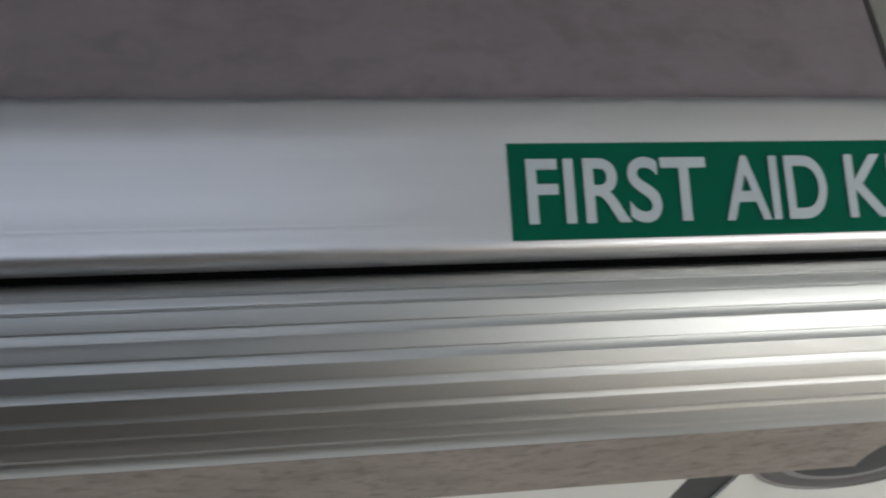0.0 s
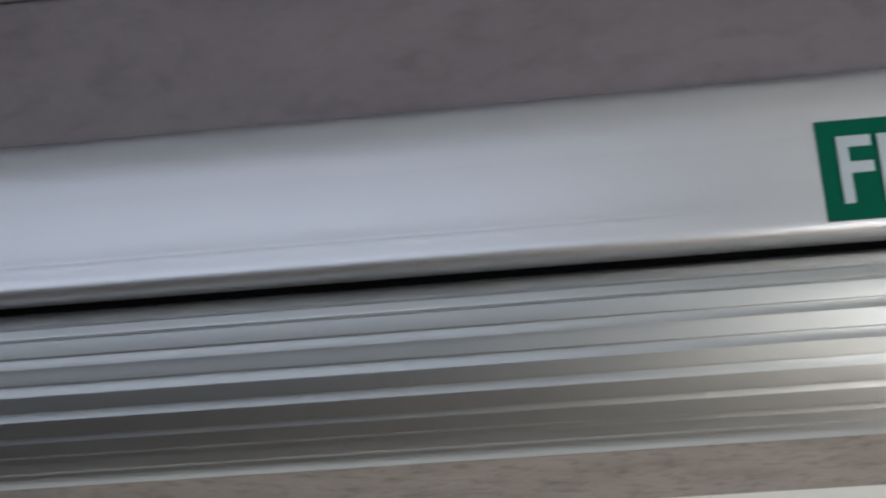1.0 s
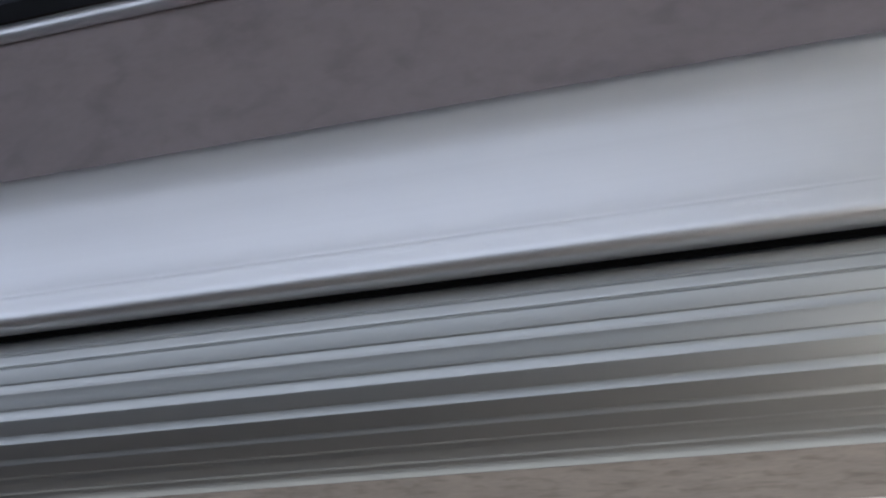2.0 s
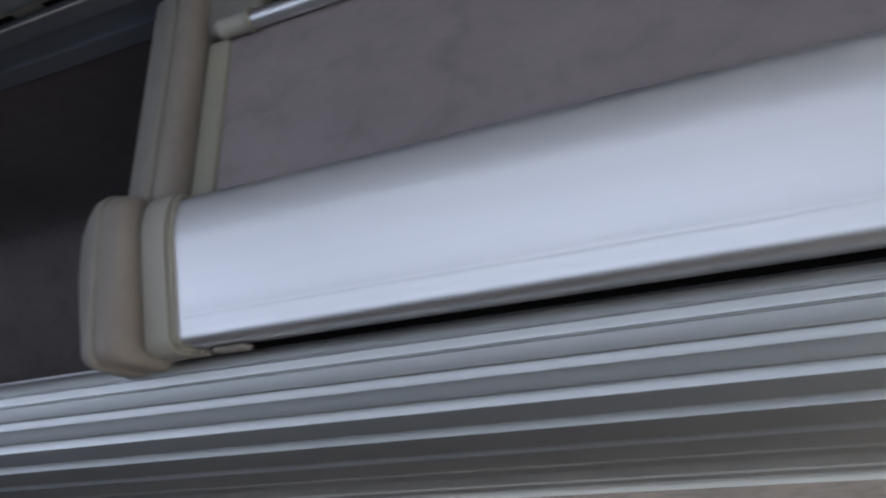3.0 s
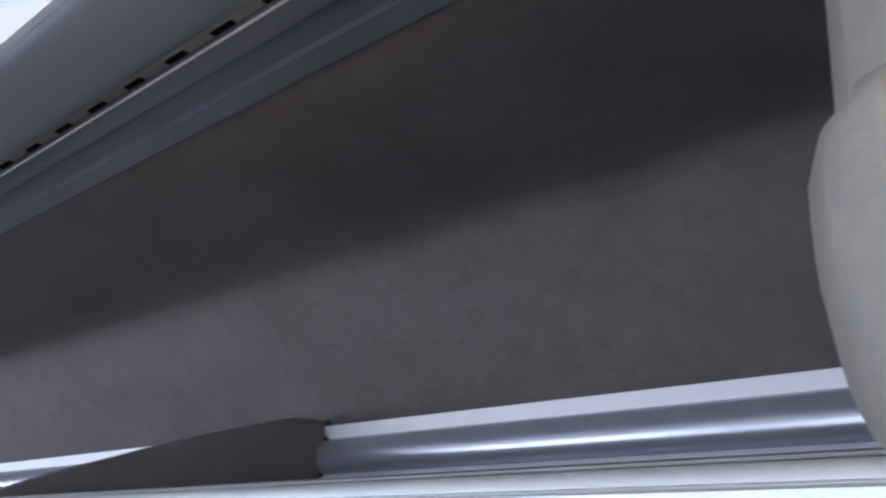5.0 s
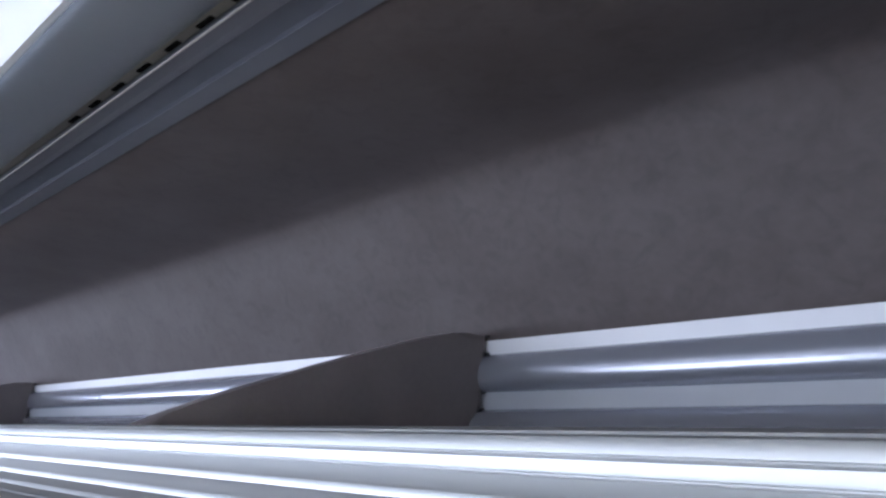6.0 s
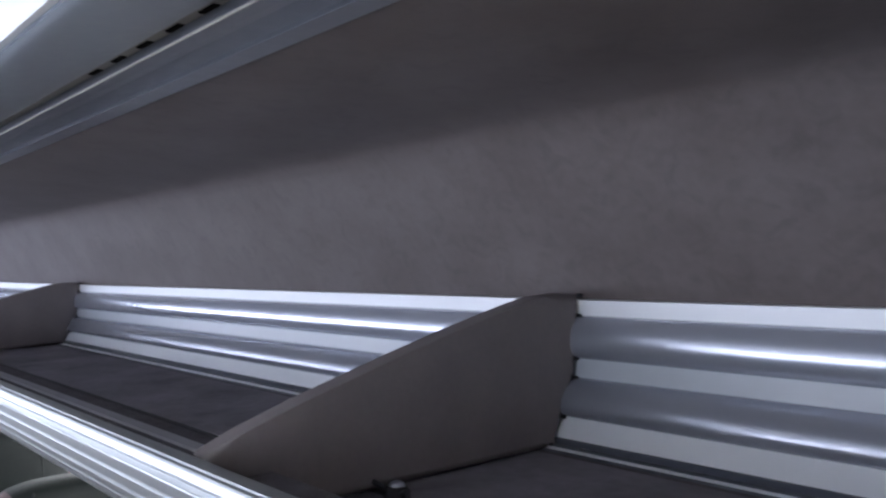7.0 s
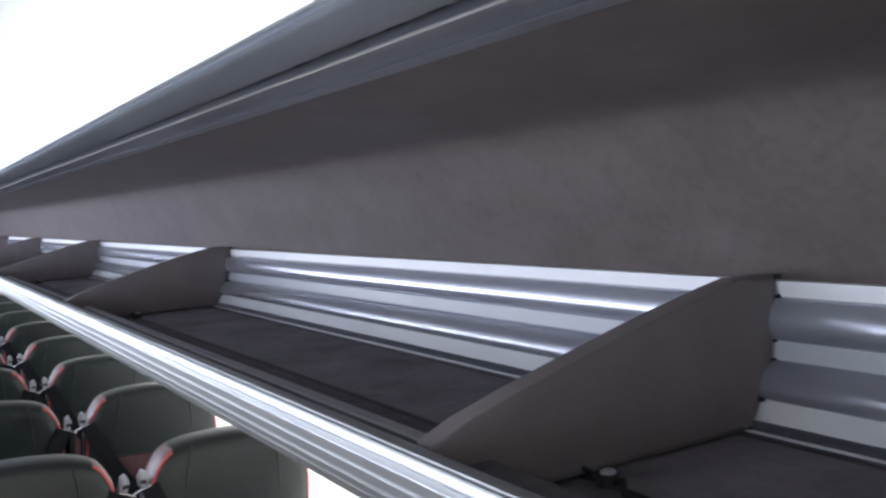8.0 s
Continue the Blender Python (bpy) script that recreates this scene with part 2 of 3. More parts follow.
# unseen panel, added to keep low door light off the upper lining
tagged(obj("light_baffle", box(0.53, 0.57, YO, -1.0, 0.0, 0.97, 0.008, 2), "wall"), "added unseen panel that holds back low door light", "wall", kind="structure")

# ---- luggage rack ----
RX0, RX1 = X0 + 0.02, X1 - 0.02
rack = tagged(thing("luggage_rack", -3, 0.2, Z), "long open overhead luggage rack with ribbed aluminium front edge", "luggage rack")
rack.matrix_parent_inverse = Matrix()


def rpart(name, bm, material, label="", smooth=None, parent=None):
    o = obj(name, bm, material, smooth)
    p = parent or rack
    o.parent = p
    o.matrix_parent_inverse = p.matrix_world.inverted() if parent is None else Matrix()
    if label:
        tagged(o, label)
    return o


bpy.context.view_layer.update()

# ribbed front profile
base = curve([(0.0300, -0.0010), (0.0296, 0.0035), (0.0262, 0.0058), (0.0205, 0.0052), (0.0160, 0.0037), (0.0137, 0.0010), (0.0127, -0.0030), (0.0126, -0.0075), (0.0131, -0.0120), (0.0157, -0.0205), (0.0186, -0.0268), (0.0213, -0.0340), (0.0240, -0.0393), (0.0284, -0.0467), (0.0320, -0.0516), (0.0412, -0.0617), (0.0518, -0.0710), (0.0640, -0.0786), (0.0730, -0.0818)], 24)
arc = [0.0]
for p, q in zip(base[:-1], base[1:]):
    arc.append(arc[-1] + math.hypot(q[0] - p[0], q[1] - p[1]))


def arc_at(z):
    """The length along the outline at which its front passes the height z."""
    return next(arc[i] for i in range(len(base)) if base[i][1] <= z and base[i][0] < 0.0263 or base[i][1] <= z < -0.01)


# grooves: height of the upper edge and of the lower lip, depth, how soon the groove is deepest
GROOVES = [(0.0044, 0.0026, 0.0009, 0.45), (-0.0034, -0.0056, 0.0010, 0.3), (-0.0106, -0.0124, 0.0008, 0.4), (-0.0205, -0.0257, 0.0016, 0.14), (-0.0340, -0.0393, 0.0017, 0.14), (-0.0467, -0.0516, 0.0018, 0.16),
           (-0.0578, -0.0617, 0.0011, 0.2), (-0.0680, -0.0710, 0.0006, 0.3), (-0.0755, -0.0778, 0.0003, 0.4)]
marks = [(arc_at(z0), arc_at(z1), dp, peak) for z0, z1, dp, peak in GROOVES]


def relief(at):
    for s0, s1, dp, peak in marks:
        u = (at - s0) / (s1 - s0)
        if 0 < u < 1:
            return -dp * (math.sin(u / peak * math.pi / 2) if u < peak else 1 - ((u - peak) / (1 - peak)) ** 1.7)
    return 0.0


sec = []
for i, (y, z) in enumerate(base):
    p, q = base[max(i - 1, 0)], base[min(i + 1, len(base) - 1)]
    t = Vector((q[0] - p[0], q[1] - p[1])).normalized()
    d = relief(arc[i])
    sec.append((y + t.y * d, z - t.x * d))
prof = [(0.0330, -0.030), (0.0310, -0.012)] + sec + [(0.0742, -0.0820), (0.0758, -0.0802), (0.0680, -0.0730), (0.0480, -0.0560), (0.0380, -0.0480)]
rpart("front_profile", extrude_x(up(prof), RX0, RX1), "anodised", "ribbed brushed aluminium edge profile", 40)

# underside and floor
SLOPE = math.atan(0.28)


def under(v, w):
    """A point of the underside, which falls towards the side wall: v metres behind the profile's foot, w metres above the beige sheet."""
    return (0.0735 + v * math.cos(SLOPE) + w * math.sin(SLOPE), -0.0821 - v * math.sin(SLOPE) + w * math.cos(SLOPE))


def under_slab(v0, v1, w0, w1):
    return up([under(v0, w0), under(v1, w0), under(v1, w1), under(v0, w1)])


rpart("underside_panel", extrude_x(under_slab(0.0, 0.0775, 0.0, 0.006), RX0, RX1), "under", "beige mottled vinyl underside")
for x0, x1, label in ((RX0, 0.152, "pale grey service panel under the rack"), (0.190, RX1, "")):
    rpart("service_panel", extrude_x(under_slab(0.0700, 0.62, 0.007, 0.013), x0, x1), "pale", label)
rpart("service_gap", extrude_x(under_slab(0.0700, 0.62, 0.0095, 0.0125), 0.150, 0.192), "frame", "dark gap between service panels")
floor_sec = [(0.036, -0.0475), (0.352, -0.031), (0.352, -0.050), (0.070, -0.061)]
rpart("floor_panel", extrude_x(up(floor_sec), RX0, RX1), "felt", "dark felt rack floor")
rpart("rear_flange", extrude_x(up([(0.0312, -0.0160), (0.0640, -0.0125), (0.0815, -0.0110), (0.0815, -0.0452), (0.0785, -0.0452), (0.0785, -0.0150), (0.0640, -0.0160), (0.0312, -0.0190)]), RX0, RX1), "felt", "dark inner flange of the edge profile")
rpart("flange_strip", extrude_x(up([(0.0685, -0.0120), (0.0692, -0.0098), (0.0800, -0.0088), (0.0808, -0.0110)]), RX0, -1.4920), "floor_strip", "dull grey strip along the flange")
rpart("floor_groove", extrude_x(up([(0.1700, -0.0407), (0.1700, -0.0394), (0.1755, -0.0391), (0.1755, -0.0407)]), RX0, RX1), "black", "dark joint in the rack floor")
# rear zone of the felt floor, coloured as lit over the lip
rpart("floor_lit_zone", extrude_x(up([(0.1760, -0.0404), (0.1770, -0.0386), (0.3380, -0.0306), (0.3390, -0.0320)]), RX0, RX1), "felt_lit", "violet felt at the rear of the rack floor, light put into its colour")

# rear panel with two half tubes
REAR = ((0.0847, 0.3889, 0.0467, 0.3845), (0.0302, 0.3828, -0.0029, 0.3683))
TUBES = []
for za, ya, zb, yb in REAR:
    row = [(ya, za)]
    for k in range(1, 20):
        a = k / 20 * math.pi
        w = (1 - math.cos(a)) / 2
        row.append((ya + (yb - ya) * w - 0.0132 * math.sin(a), za + (zb - za) * w))
    TUBES.append(row + [(yb, zb)])
rpart("upper_strip", sheet_x(up([(0.3872, 0.0985), (0.3889, 0.0847)]), RX0, RX1, 0.01), "white", "white painted strip")
rpart("rear_tube", sheet_x(up(TUBES[0]), RX0, RX1, 0.01), "tube", "rounded silver rear rail", 60)
rpart("middle_strip", sheet_x(up([(0.3845, 0.0467), (0.3828, 0.0302)]), RX0, RX1, 0.01), "grey_white", "greyish painted strip")
rpart("rear_tube", sheet_x(up(TUBES[1]), RX0, RX1, 0.01), "tube", "", 60)
rpart("lower_strip", sheet_x(up([(0.3683, -0.0029), (0.3605, -0.0215)]), RX0, RX1, 0.01), "white")
rpart("strip_edge", box(RX0, RX1, 0.3815, 0.3822, Z + 0.0288, Z + 0.0300), "white", "thin bright edge under the middle strip")
rpart("foot_rail", extrude_x(up([(0.366, -0.020), (0.3585, -0.0212), (0.3555, -0.0255), (0.3490, -0.0262), (0.3480, -0.0315), (0.366, -0.0315)]), RX0, RX1), "rail", "dark grey foot rail")
rpart("rail_edge", box(RX0, RX1, 0.3464, 0.3477, Z - 0.0285, Z - 0.0262), "white", "thin bright edge of the foot rail")

for k in range(14):
    bm = bmesh.new()
    bmesh.ops.create_uvsphere(bm, u_segments=10, v_segments=6, radius=0.0028, matrix=Matrix.Translation((-1.435 - 0.5 * k, 0.3535, Z - 0.0255)) @ Matrix.Diagonal((1, 1, 0.5, 1)))
    rpart("rivet", bm, "chrome", "", 60)

# lining
lin = curve([(0.3915, 0.0995), (0.3770, 0.130), (0.3560, 0.170), (0.3330, 0.212), (0.3160, 0.238)], 4)[:-1] + curve([(0.3160, 0.238), (0.3030, 0.2500), (0.2800, 0.2570)], 6)[:-1] + curve([(0.2800, 0.2570), (0.20, 0.2665), (0.12, 0.2745), (0.076, 0.2790)], 3)
rpart("lining", sheet_x(up(lin), RX0, RX1, -0.012), "lining", "mottled dark grey vinyl lining", 60)

# ---- air duct above the rack ----
duct = tagged(thing("air_duct", -3, 0, Z + 0.29), "blue-grey ceiling air duct with a row of outlet slots", "air duct")
bpy.context.view_layer.update()


def dpart(name, bm, material, label="", smooth=None):
    o = obj(name, bm, material, smooth)
    o.parent = duct
    o.matrix_parent_inverse = duct.matrix_world.inverted()
    if label:
        tagged(o, label)
    return o


dpart("rear_flange", extrude_x(up([(0.0795, 0.2772), (0.0589, 0.2767), (0.0589, 0.2790), (0.0795, 0.2795)]), RX0, RX1), "flange")
dpart("rail_groove", extrude_x(up([(0.0588, 0.2770), (0.0560, 0.2784), (0.0345, 0.2786), (0.0345, 0.2800), (0.0590, 0.2800)]), RX0, RX1), "rail", "dark blue-grey groove beside the flange")
dpart("rail", extrude_x(up([(0.0344, 0.2784), (0.0325, 0.2766), (0.0250, 0.2759), (0.0146, 0.2762), (0.0146, 0.2790), (0.0192, 0.2795), (0.0192, 0.296), (0.0344, 0.290)]), RX0, RX1), "duct_rail", "violet-grey rail behind the lip")
dpart("lip", extrude_x(up([(0.0144, 0.2758), (0.0132, 0.2749), (0.0122, 0.2752), (0.0125, 0.2768), (0.0144, 0.2782)]), RX0, RX1), "lip", "thin bright aluminium lip")
dpart("slot_strip", extrude_x(up([(0.0190, 0.2880), (0.0086, 0.2885), (0.0086, 0.2980), (0.0190, 0.2980)]), RX0, RX1), "strip", "pale strip with outlet slots")
shell = curve([(0.0084, 0.2862), (-0.0008, 0.2798), (-0.0145, 0.2750), (-0.037, 0.2713), (-0.0575, 0.2694), (-0.0695, 0.2694), (-0.0750, 0.2716)], 6)
dpart("duct_shell", sheet_x(up(shell), RX0, RX1, -0.02), "duct", "", 60)
SLOT = -0.8102      # the row of slots begins here and ends before the second bay
slot = dpart("outlet_slot", box(SLOT - 0.0120, SLOT + 0.0120, 0.0136, 0.0188, Z + 0.2872, Z + 0.2900, 0.0008, 1), "void")
for k in range(1, 16):
    o = slot.copy()
    scene.collection.objects.link(o)
    o.location.x = -0.0556 * k

# ---- dividers ----
DIV = [(0.3865, 0.1040), (0.364, 0.1055), (0.342, 0.1030), (0.315, 0.0968), (0.250, 0.0790), (0.197, 0.0630), (0.105, 0.0335), (0.060, 0.0170), (0.0320, 0.0065), (0.0335, -0.0440), (0.348, -0.0290), (0.348, -0.0255), (0.3575, -0.0200), (0.366, -0.0030), (0.3600, 0.0150), (0.3820, 0.0302), (0.3830, 0.0467), (0.3730, 0.066), (0.3870, 0.0850)]


def divider():
    e = tagged(thing("rack_divider"), "brown vinyl-covered tapered luggage rack divider", "divider", "dividers of the luggage rack")
    part("panel", prism(DIV, -0.022, 0.0, lambda u, v, w: Vector((w, u, v)), 0.0075, 4), "divider", e, "", 40)
    for y, z in ((0.3875, 0.1030), (0.3865, 0.0850), (0.3825, 0.0470), (0.3810, 0.0300), (0.3655, -0.0032), (0.3490, -0.0255)):
        part("rubber_seal", box(-0.003, 0.0014, y - 0.0025, y + 0.0015, z - 0.0016, z + 0.0016, 0.0006, 1), "black", e)
    bm = bmesh.new()
    bmesh.ops.create_cone(bm, cap_ends=True, segments=12, radius1=0.010, radius2=0.008, depth=0.010, matrix=Matrix.Translation((0.018, 0.1737, -0.0365)))
    part("bolt_base", bm, "black", e)
    bm = bmesh.new()
    bmesh.ops.create_uvsphere(bm, u_segments=12, v_segments=8, radius=0.0064, matrix=Matrix.Translation((0.018, 0.1737, -0.0312)) @ Matrix.Diagonal((1, 1, 0.6, 1)))
    part("bolt", bm, "alu_dark", e, "round steel bolt head", 60)
    for k in (-1, 1):
        bm = bmesh.new()
        knee = [Vector((0.018 + 0.012 * k, 0.1700, -0.0345)), Vector((0.021 + 0.024 * k, 0.1640, -0.0290)), Vector((0.021 + 0.030 * k, 0.1600, -0.0375)), Vector((0.021 + 0.044 * k, 0.1580, -0.0385))]
        for p, q in zip(knee[:-1], knee[1:]):
            cyl(bm, p, q, 0.0021, 8)
        part("wire_clip", bm, "black", e, "", 50)
    return e


DX = -1.469
first = divider()
first.location = (DX, 0, Z)
for k in range(1, 6):
    copy_thing(first, pose(DX - 1.5 * k, 0, Z))

# ---- first aid locker ----
LX0, LX1 = -0.709, 0.2610
lock = tagged(thing("first_aid_locker", -0.2, 0, Z), "closed grey first aid locker flap with broad aluminium edge", "locker")
bpy.context.view_layer.update()


def lpart(name, bm, material, label="", smooth=None):
    o = obj(name, bm, material, smooth)
    o.parent = lock
    o.matrix_parent_inverse = lock.matrix_world.inverted()
    if label:
        tagged(o, label)
    return o


bar = curve([(0.0125, 0.0072), (0.0050, 0.0064), (-0.0010, 0.0060), (-0.0066, 0.0064), (-0.0099, 0.0098), (-0.0115, 0.0205), (-0.0147, 0.042), (-0.0169, 0.058), (-0.0181, 0.0690), (-0.0177, 0.0790), (-0.0156, 0.0871), (-0.0113, 0.0919), (-0.0030, 0.0940)], 6)
SEAM = 0.0212
groove = []
for y, z in bar:
    groove.append((y, z))
    if len(groove) > 1 and groove[-2][1] < SEAM <= z and -0.02 < y < -0.01:
        groove[-1:] = [(y + 0.0002, SEAM - 0.0014), (y + 0.00008, SEAM - 0.0005), (y + 0.00009, SEAM), (y - 0.00003, SEAM + 0.0005), (y - 0.0001, SEAM + 0.0014), (y - 0.0002, max(z, SEAM + 0.0020))]
EDGE = up(groove + [(-0.0018, 0.0948), (-0.0008, 0.0942), (0.0170, 0.0930), (0.0170, 0.0125), (0.0125, 0.0125)])
lpart("aluminium_edge", extrude_x(EDGE, LX0, 0.275), "alu", "broad brushed aluminium grip edge", 50)
FLAP = up([(0.0190, 0.0925), (0.0313, 0.2215), (0.0328, 0.2235), (0.0455, 0.2235), (0.0340, 0.0925)])


lpart("flap", extrude_x(FLAP, LX0, LX1), "door", "mottled grey vinyl flap")
bm = bmesh.new()
cyl(bm, (LX0 + 0.01, 0.0250, Z + 0.2225), (LX1, 0.0250, Z + 0.2225), 0.0060, 18)
lpart("top_bar", bm, "alu", "slim aluminium top bar", 40)
# black sheets stand in for the shade inside the gap
lpart("gap_shade", box(LX0 + 0.002, 0.275, 0.0128, 0.0225, Z + 0.0074, Z + 0.0122), "void", "black sheet that gives the gap its shade")
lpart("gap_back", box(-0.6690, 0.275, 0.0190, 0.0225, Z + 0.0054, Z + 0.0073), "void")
lpart("latch_block", box(-0.7350, -0.6990, 0.0040, 0.013, Z + 0.0028, Z + 0.0060, 0.001, 1), "beige")
lpart("latch_block", box(-0.6930, -0.6704, 0.0040, 0.013, Z + 0.0028, Z + 0.0059, 0.001, 1), "beige")


def rounded(pts, r, n=5):
    out = []
    k = len(pts)
    for i in range(k):
        p, a, b = Vector(pts[i]), Vector(pts[i - 1]), Vector(pts[(i + 1) % k])
        rr = r[i] if isinstance(r, (list, tuple)) else r
        u, v = (a - p).normalized(), (b - p).normalized()
        half = u.angle(v) / 2
        c = p + (u + v).normalized() * rr / math.cos(half)
        q0, q1 = p + u * rr - c, p + v * rr - c
        turn = math.atan2(q0.x * q1.y - q0.y * q1.x, q0.dot(q1))
        for j in range(n + 1):
            t = turn * j / n
            out.append((c.x + q0.x * math.cos(t) - q0.y * math.sin(t), c.y + q0.x * math.sin(t) + q0.y * math.cos(t)))
    return out


def pillow(outline, y0, y1, r, lean=0.0, n=5):
    """A body with the (x, z) outline from y0 to y1 whose front rim is rounded with radius r; lean: how far it goes back per metre of height."""
    bm = bmesh.new()
    k = len(outline)
    us, vs = [p[0] for p in outline], [p[1] for p in outline]
    cu, cv = (min(us) + max(us)) / 2, (min(vs) + max(vs)) / 2
    hu, hv = (max(us) - min(us)) / 2, (max(vs) - min(vs)) / 2
    rings = []
    steps = [(r * (1 - math.sin(a)), y0 + r * (1 - math.cos(a))) for a in (j / n * math.pi / 2 for j in range(n + 1))] + [(0, y1)]
    for ins, y in steps:
        rings.append([bm.verts.new((cu + (p[0] - cu) * (1 - ins / hu), y + lean * p[1], cv + (p[1] - cv) * (1 - ins / hv) + Z)) for p in outline])
    for a, b in zip(rings[:-1], rings[1:]):
        for i in range(k):
            bm.faces.new((a[i], a[(i + 1) % k], b[(i + 1) % k], b[i]))
    for ring in (rings[0], rings[-1]):
        c = bm.verts.new(sum((v.co for v in ring), Vector()) / k)
        for i in range(k):
            bm.faces.new((ring[i], ring[(i + 1) % k], c))
    return bm


# plastic end frame
def cap(x0, x1, off, cham, name, material, label=""):
    """A moulded cap that follows the grip edge, off metres proud of it, its outer rim chamfered."""
    def ring(o):
        r = []
        for i, (y, z) in enumerate(bar):
            p, q = bar[max(i - 1, 0)], bar[min(i + 1, len(bar) - 1)]
            d = Vector((q[0] - p[0], q[1] - p[1])).normalized()
            r.append((y - d.y * o, z + d.x * o))
        return up(r + [(0.016, 0.092), (0.016, 0.011)])
    bm = bmesh.new()
    rows = [[bm.verts.new((x, y, z)) for y, z in ring(o)] for x, o in ((x0, off - cham), (x0 + cham * 0.3, off - cham * 0.3), (x0 + cham, off), (x1, off))]
    n = len(rows[0])
    for a, b in zip(rows[:-1], rows[1:]):
        for i in range(n):
            bm.faces.new((a[i], a[(i + 1) % n], b[(i + 1) % n], b[i]))
    bm.faces.new(rows[0][::-1])
    bm.faces.new(rows[-1])
    return lpart(name, bm, material, label, 40)


cap(-0.7285, -0.7090, 0.0034, 0.003, "edge_cap", "grey_cap", "grey plastic end cap of the grip edge")
cap(-0.7088, -0.7050, 0.0018, 0.0006, "cap_rim", "rim", "yellowish rim of the end cap")
upper = rounded([(-0.7270, 0.0975), (-0.7095, 0.0975), (-0.7095, 0.2180), (-0.7270, 0.2180)], 0.003)
lpart("flap_cap", pillow(upper, 0.0065, 0.04, 0.0020, 0.10), "rim", "", 50)


def loft(rings):
    """A closed body through rings of equally many points."""
    bm = bmesh.new()
    vs = [[bm.verts.new(p) for p in r] for r in rings]
    n = len(vs[0])
    for p, q in zip(vs[:-1], vs[1:]):
        for i in range(n):
            bm.faces.new((p[i], p[(i + 1) % n], q[(i + 1) % n], q[i]))
    bm.faces.new(vs[0][::-1])
    bm.faces.new(vs[-1])
    return bm


def levels(z0, z1, r0, r1, n=7, m=8):
    """Heights from z0 to z1 with the amount by which a rim rounded with r0 below and r1 above draws back."""
    out = [(z0 + r0 * (1 - math.cos(k / n * math.pi / 2)), r0 * (1 - math.sin(k / n * math.pi / 2))) for k in range(n)]
    out += [(z0 + r0 + (z1 - r1 - z0 - r0) * k / m, 0.0) for k in range(m + 1)]
    return out + [(z1 - r1 * (1 - math.sin(k / n * math.pi / 2)), r1 * (1 - math.cos(k / n * math.pi / 2))) for k in range(1, n + 1)]


XR, XF = -0.7510, -0.7302      # ridge between shell and face, and the face's inner side
LOBE = ((-0.0040, -0.7600), (-0.0010, -0.7660), (0.0045, -0.7702), (0.0195, -0.7755), (0.0480, -0.7795), (0.0740, -0.7798), (0.0885, -0.7750), (0.0960, -0.7660), (0.1010, -0.7570))


def shell_ring(xl, xr, yf, z, back):
    k = min(1.0, (xr - xl) / 0.018)
    row = ((0.0016, 0.0016), (0.0004, 0.0003), (-0.0010, 0.0), (-0.0026, 0.0003), (-0.0040, 0.0008), (-0.0075, 0.0018))
    return [(xr + 0.0016, back, z + Z)] + [(xr + u * k, yf + v, z + Z) for u, v in row] + [(xl + u * k, yf + v, z + Z) for u, v in ((0.0120, 0.0054), (0.0100, 0.0076), (0.0077, 0.0100), (0.0042, 0.0148), (0.0014, 0.0205), (0.0, 0.0280))] + [(xl, back, z + Z)]


def face_ring(xr, xf, yf, z, ins, back):
    row = ((xf - ins, yf + 0.0110), (xf - 0.0008 - ins, yf + 0.0050), (xf - 0.0036 - ins, yf + 0.0012), (xf - 0.0065 - ins, yf), (xr + 0.0050, yf + 0.0001), (xr + 0.0032, yf + 0.0005), (xr + 0.0019, yf + 0.0012))
    return [(xf - ins, back, z + Z)] + [(x, y, z + Z) for x, y in row] + [(xr + 0.0016, back, z + Z)]


zs, xs = [p[0] for p in LOBE], [p[1] for p in LOBE]
lpart("lower_shell", loft([shell_ring(float(np.interp(z, zs, xs)) - 0.0012, XR, -0.0308 + d, z, 0.30) for z, d in levels(-0.0040, 0.1010, 0.011, 0.016)]), "beige", "beige moulded plastic end frame", 40)
lpart("lower_face", loft([face_ring(XR, XF, -0.0302 + d, z, d * 0.5, 0.030) for z, d in levels(-0.0020, 0.0985, 0.010, 0.014)]), "beige_warm", "warm beige front of the end frame", 40)
lpart("upright", loft([shell_ring(-0.7822, -0.7485, 0.0025 + 0.10 * (z - 0.1) + d, z, 0.30) for z, d in levels(0.0800, 0.2680, 0.004, 0.014)]), "beige", "", 40)
lpart("upright_face", loft([face_ring(-0.7485, -0.7290, 0.0035 + 0.10 * (z - 0.1) + d, z, 0.0, 0.045) for z, d in levels(0.0800, 0.2620, 0.004, 0.012)]), "beige_warm", "", 40)

head = rounded([(-0.7480, 0.2240), (-0.6960, 0.2260), (-0.6820, 0.2440), (-0.7060, 0.2600), (-0.7480, 0.2700)], [0.004, 0.006, 0.008, 0.016, 0.006], 5)
lpart("head", pillow(head, 0.0290, 0.065, 0.008), "beige", "", 50)
bm = bmesh.new()
cyl(bm, (-0.7120, 0.0245, Z + 0.2225), (-0.6905, 0.0245, Z + 0.2225), 0.0072, 18)
lpart("bar_end", bm, "grey_cap", "grey end piece of the top bar", 40)
bm = bmesh.new()
cyl(bm, (-0.6904, 0.0245, Z + 0.2225), (-0.6868, 0.0245, Z + 0.2225), 0.0080, 18)
lpart("bar_collar", bm, "rim", "yellowish collar of the top bar", 40)

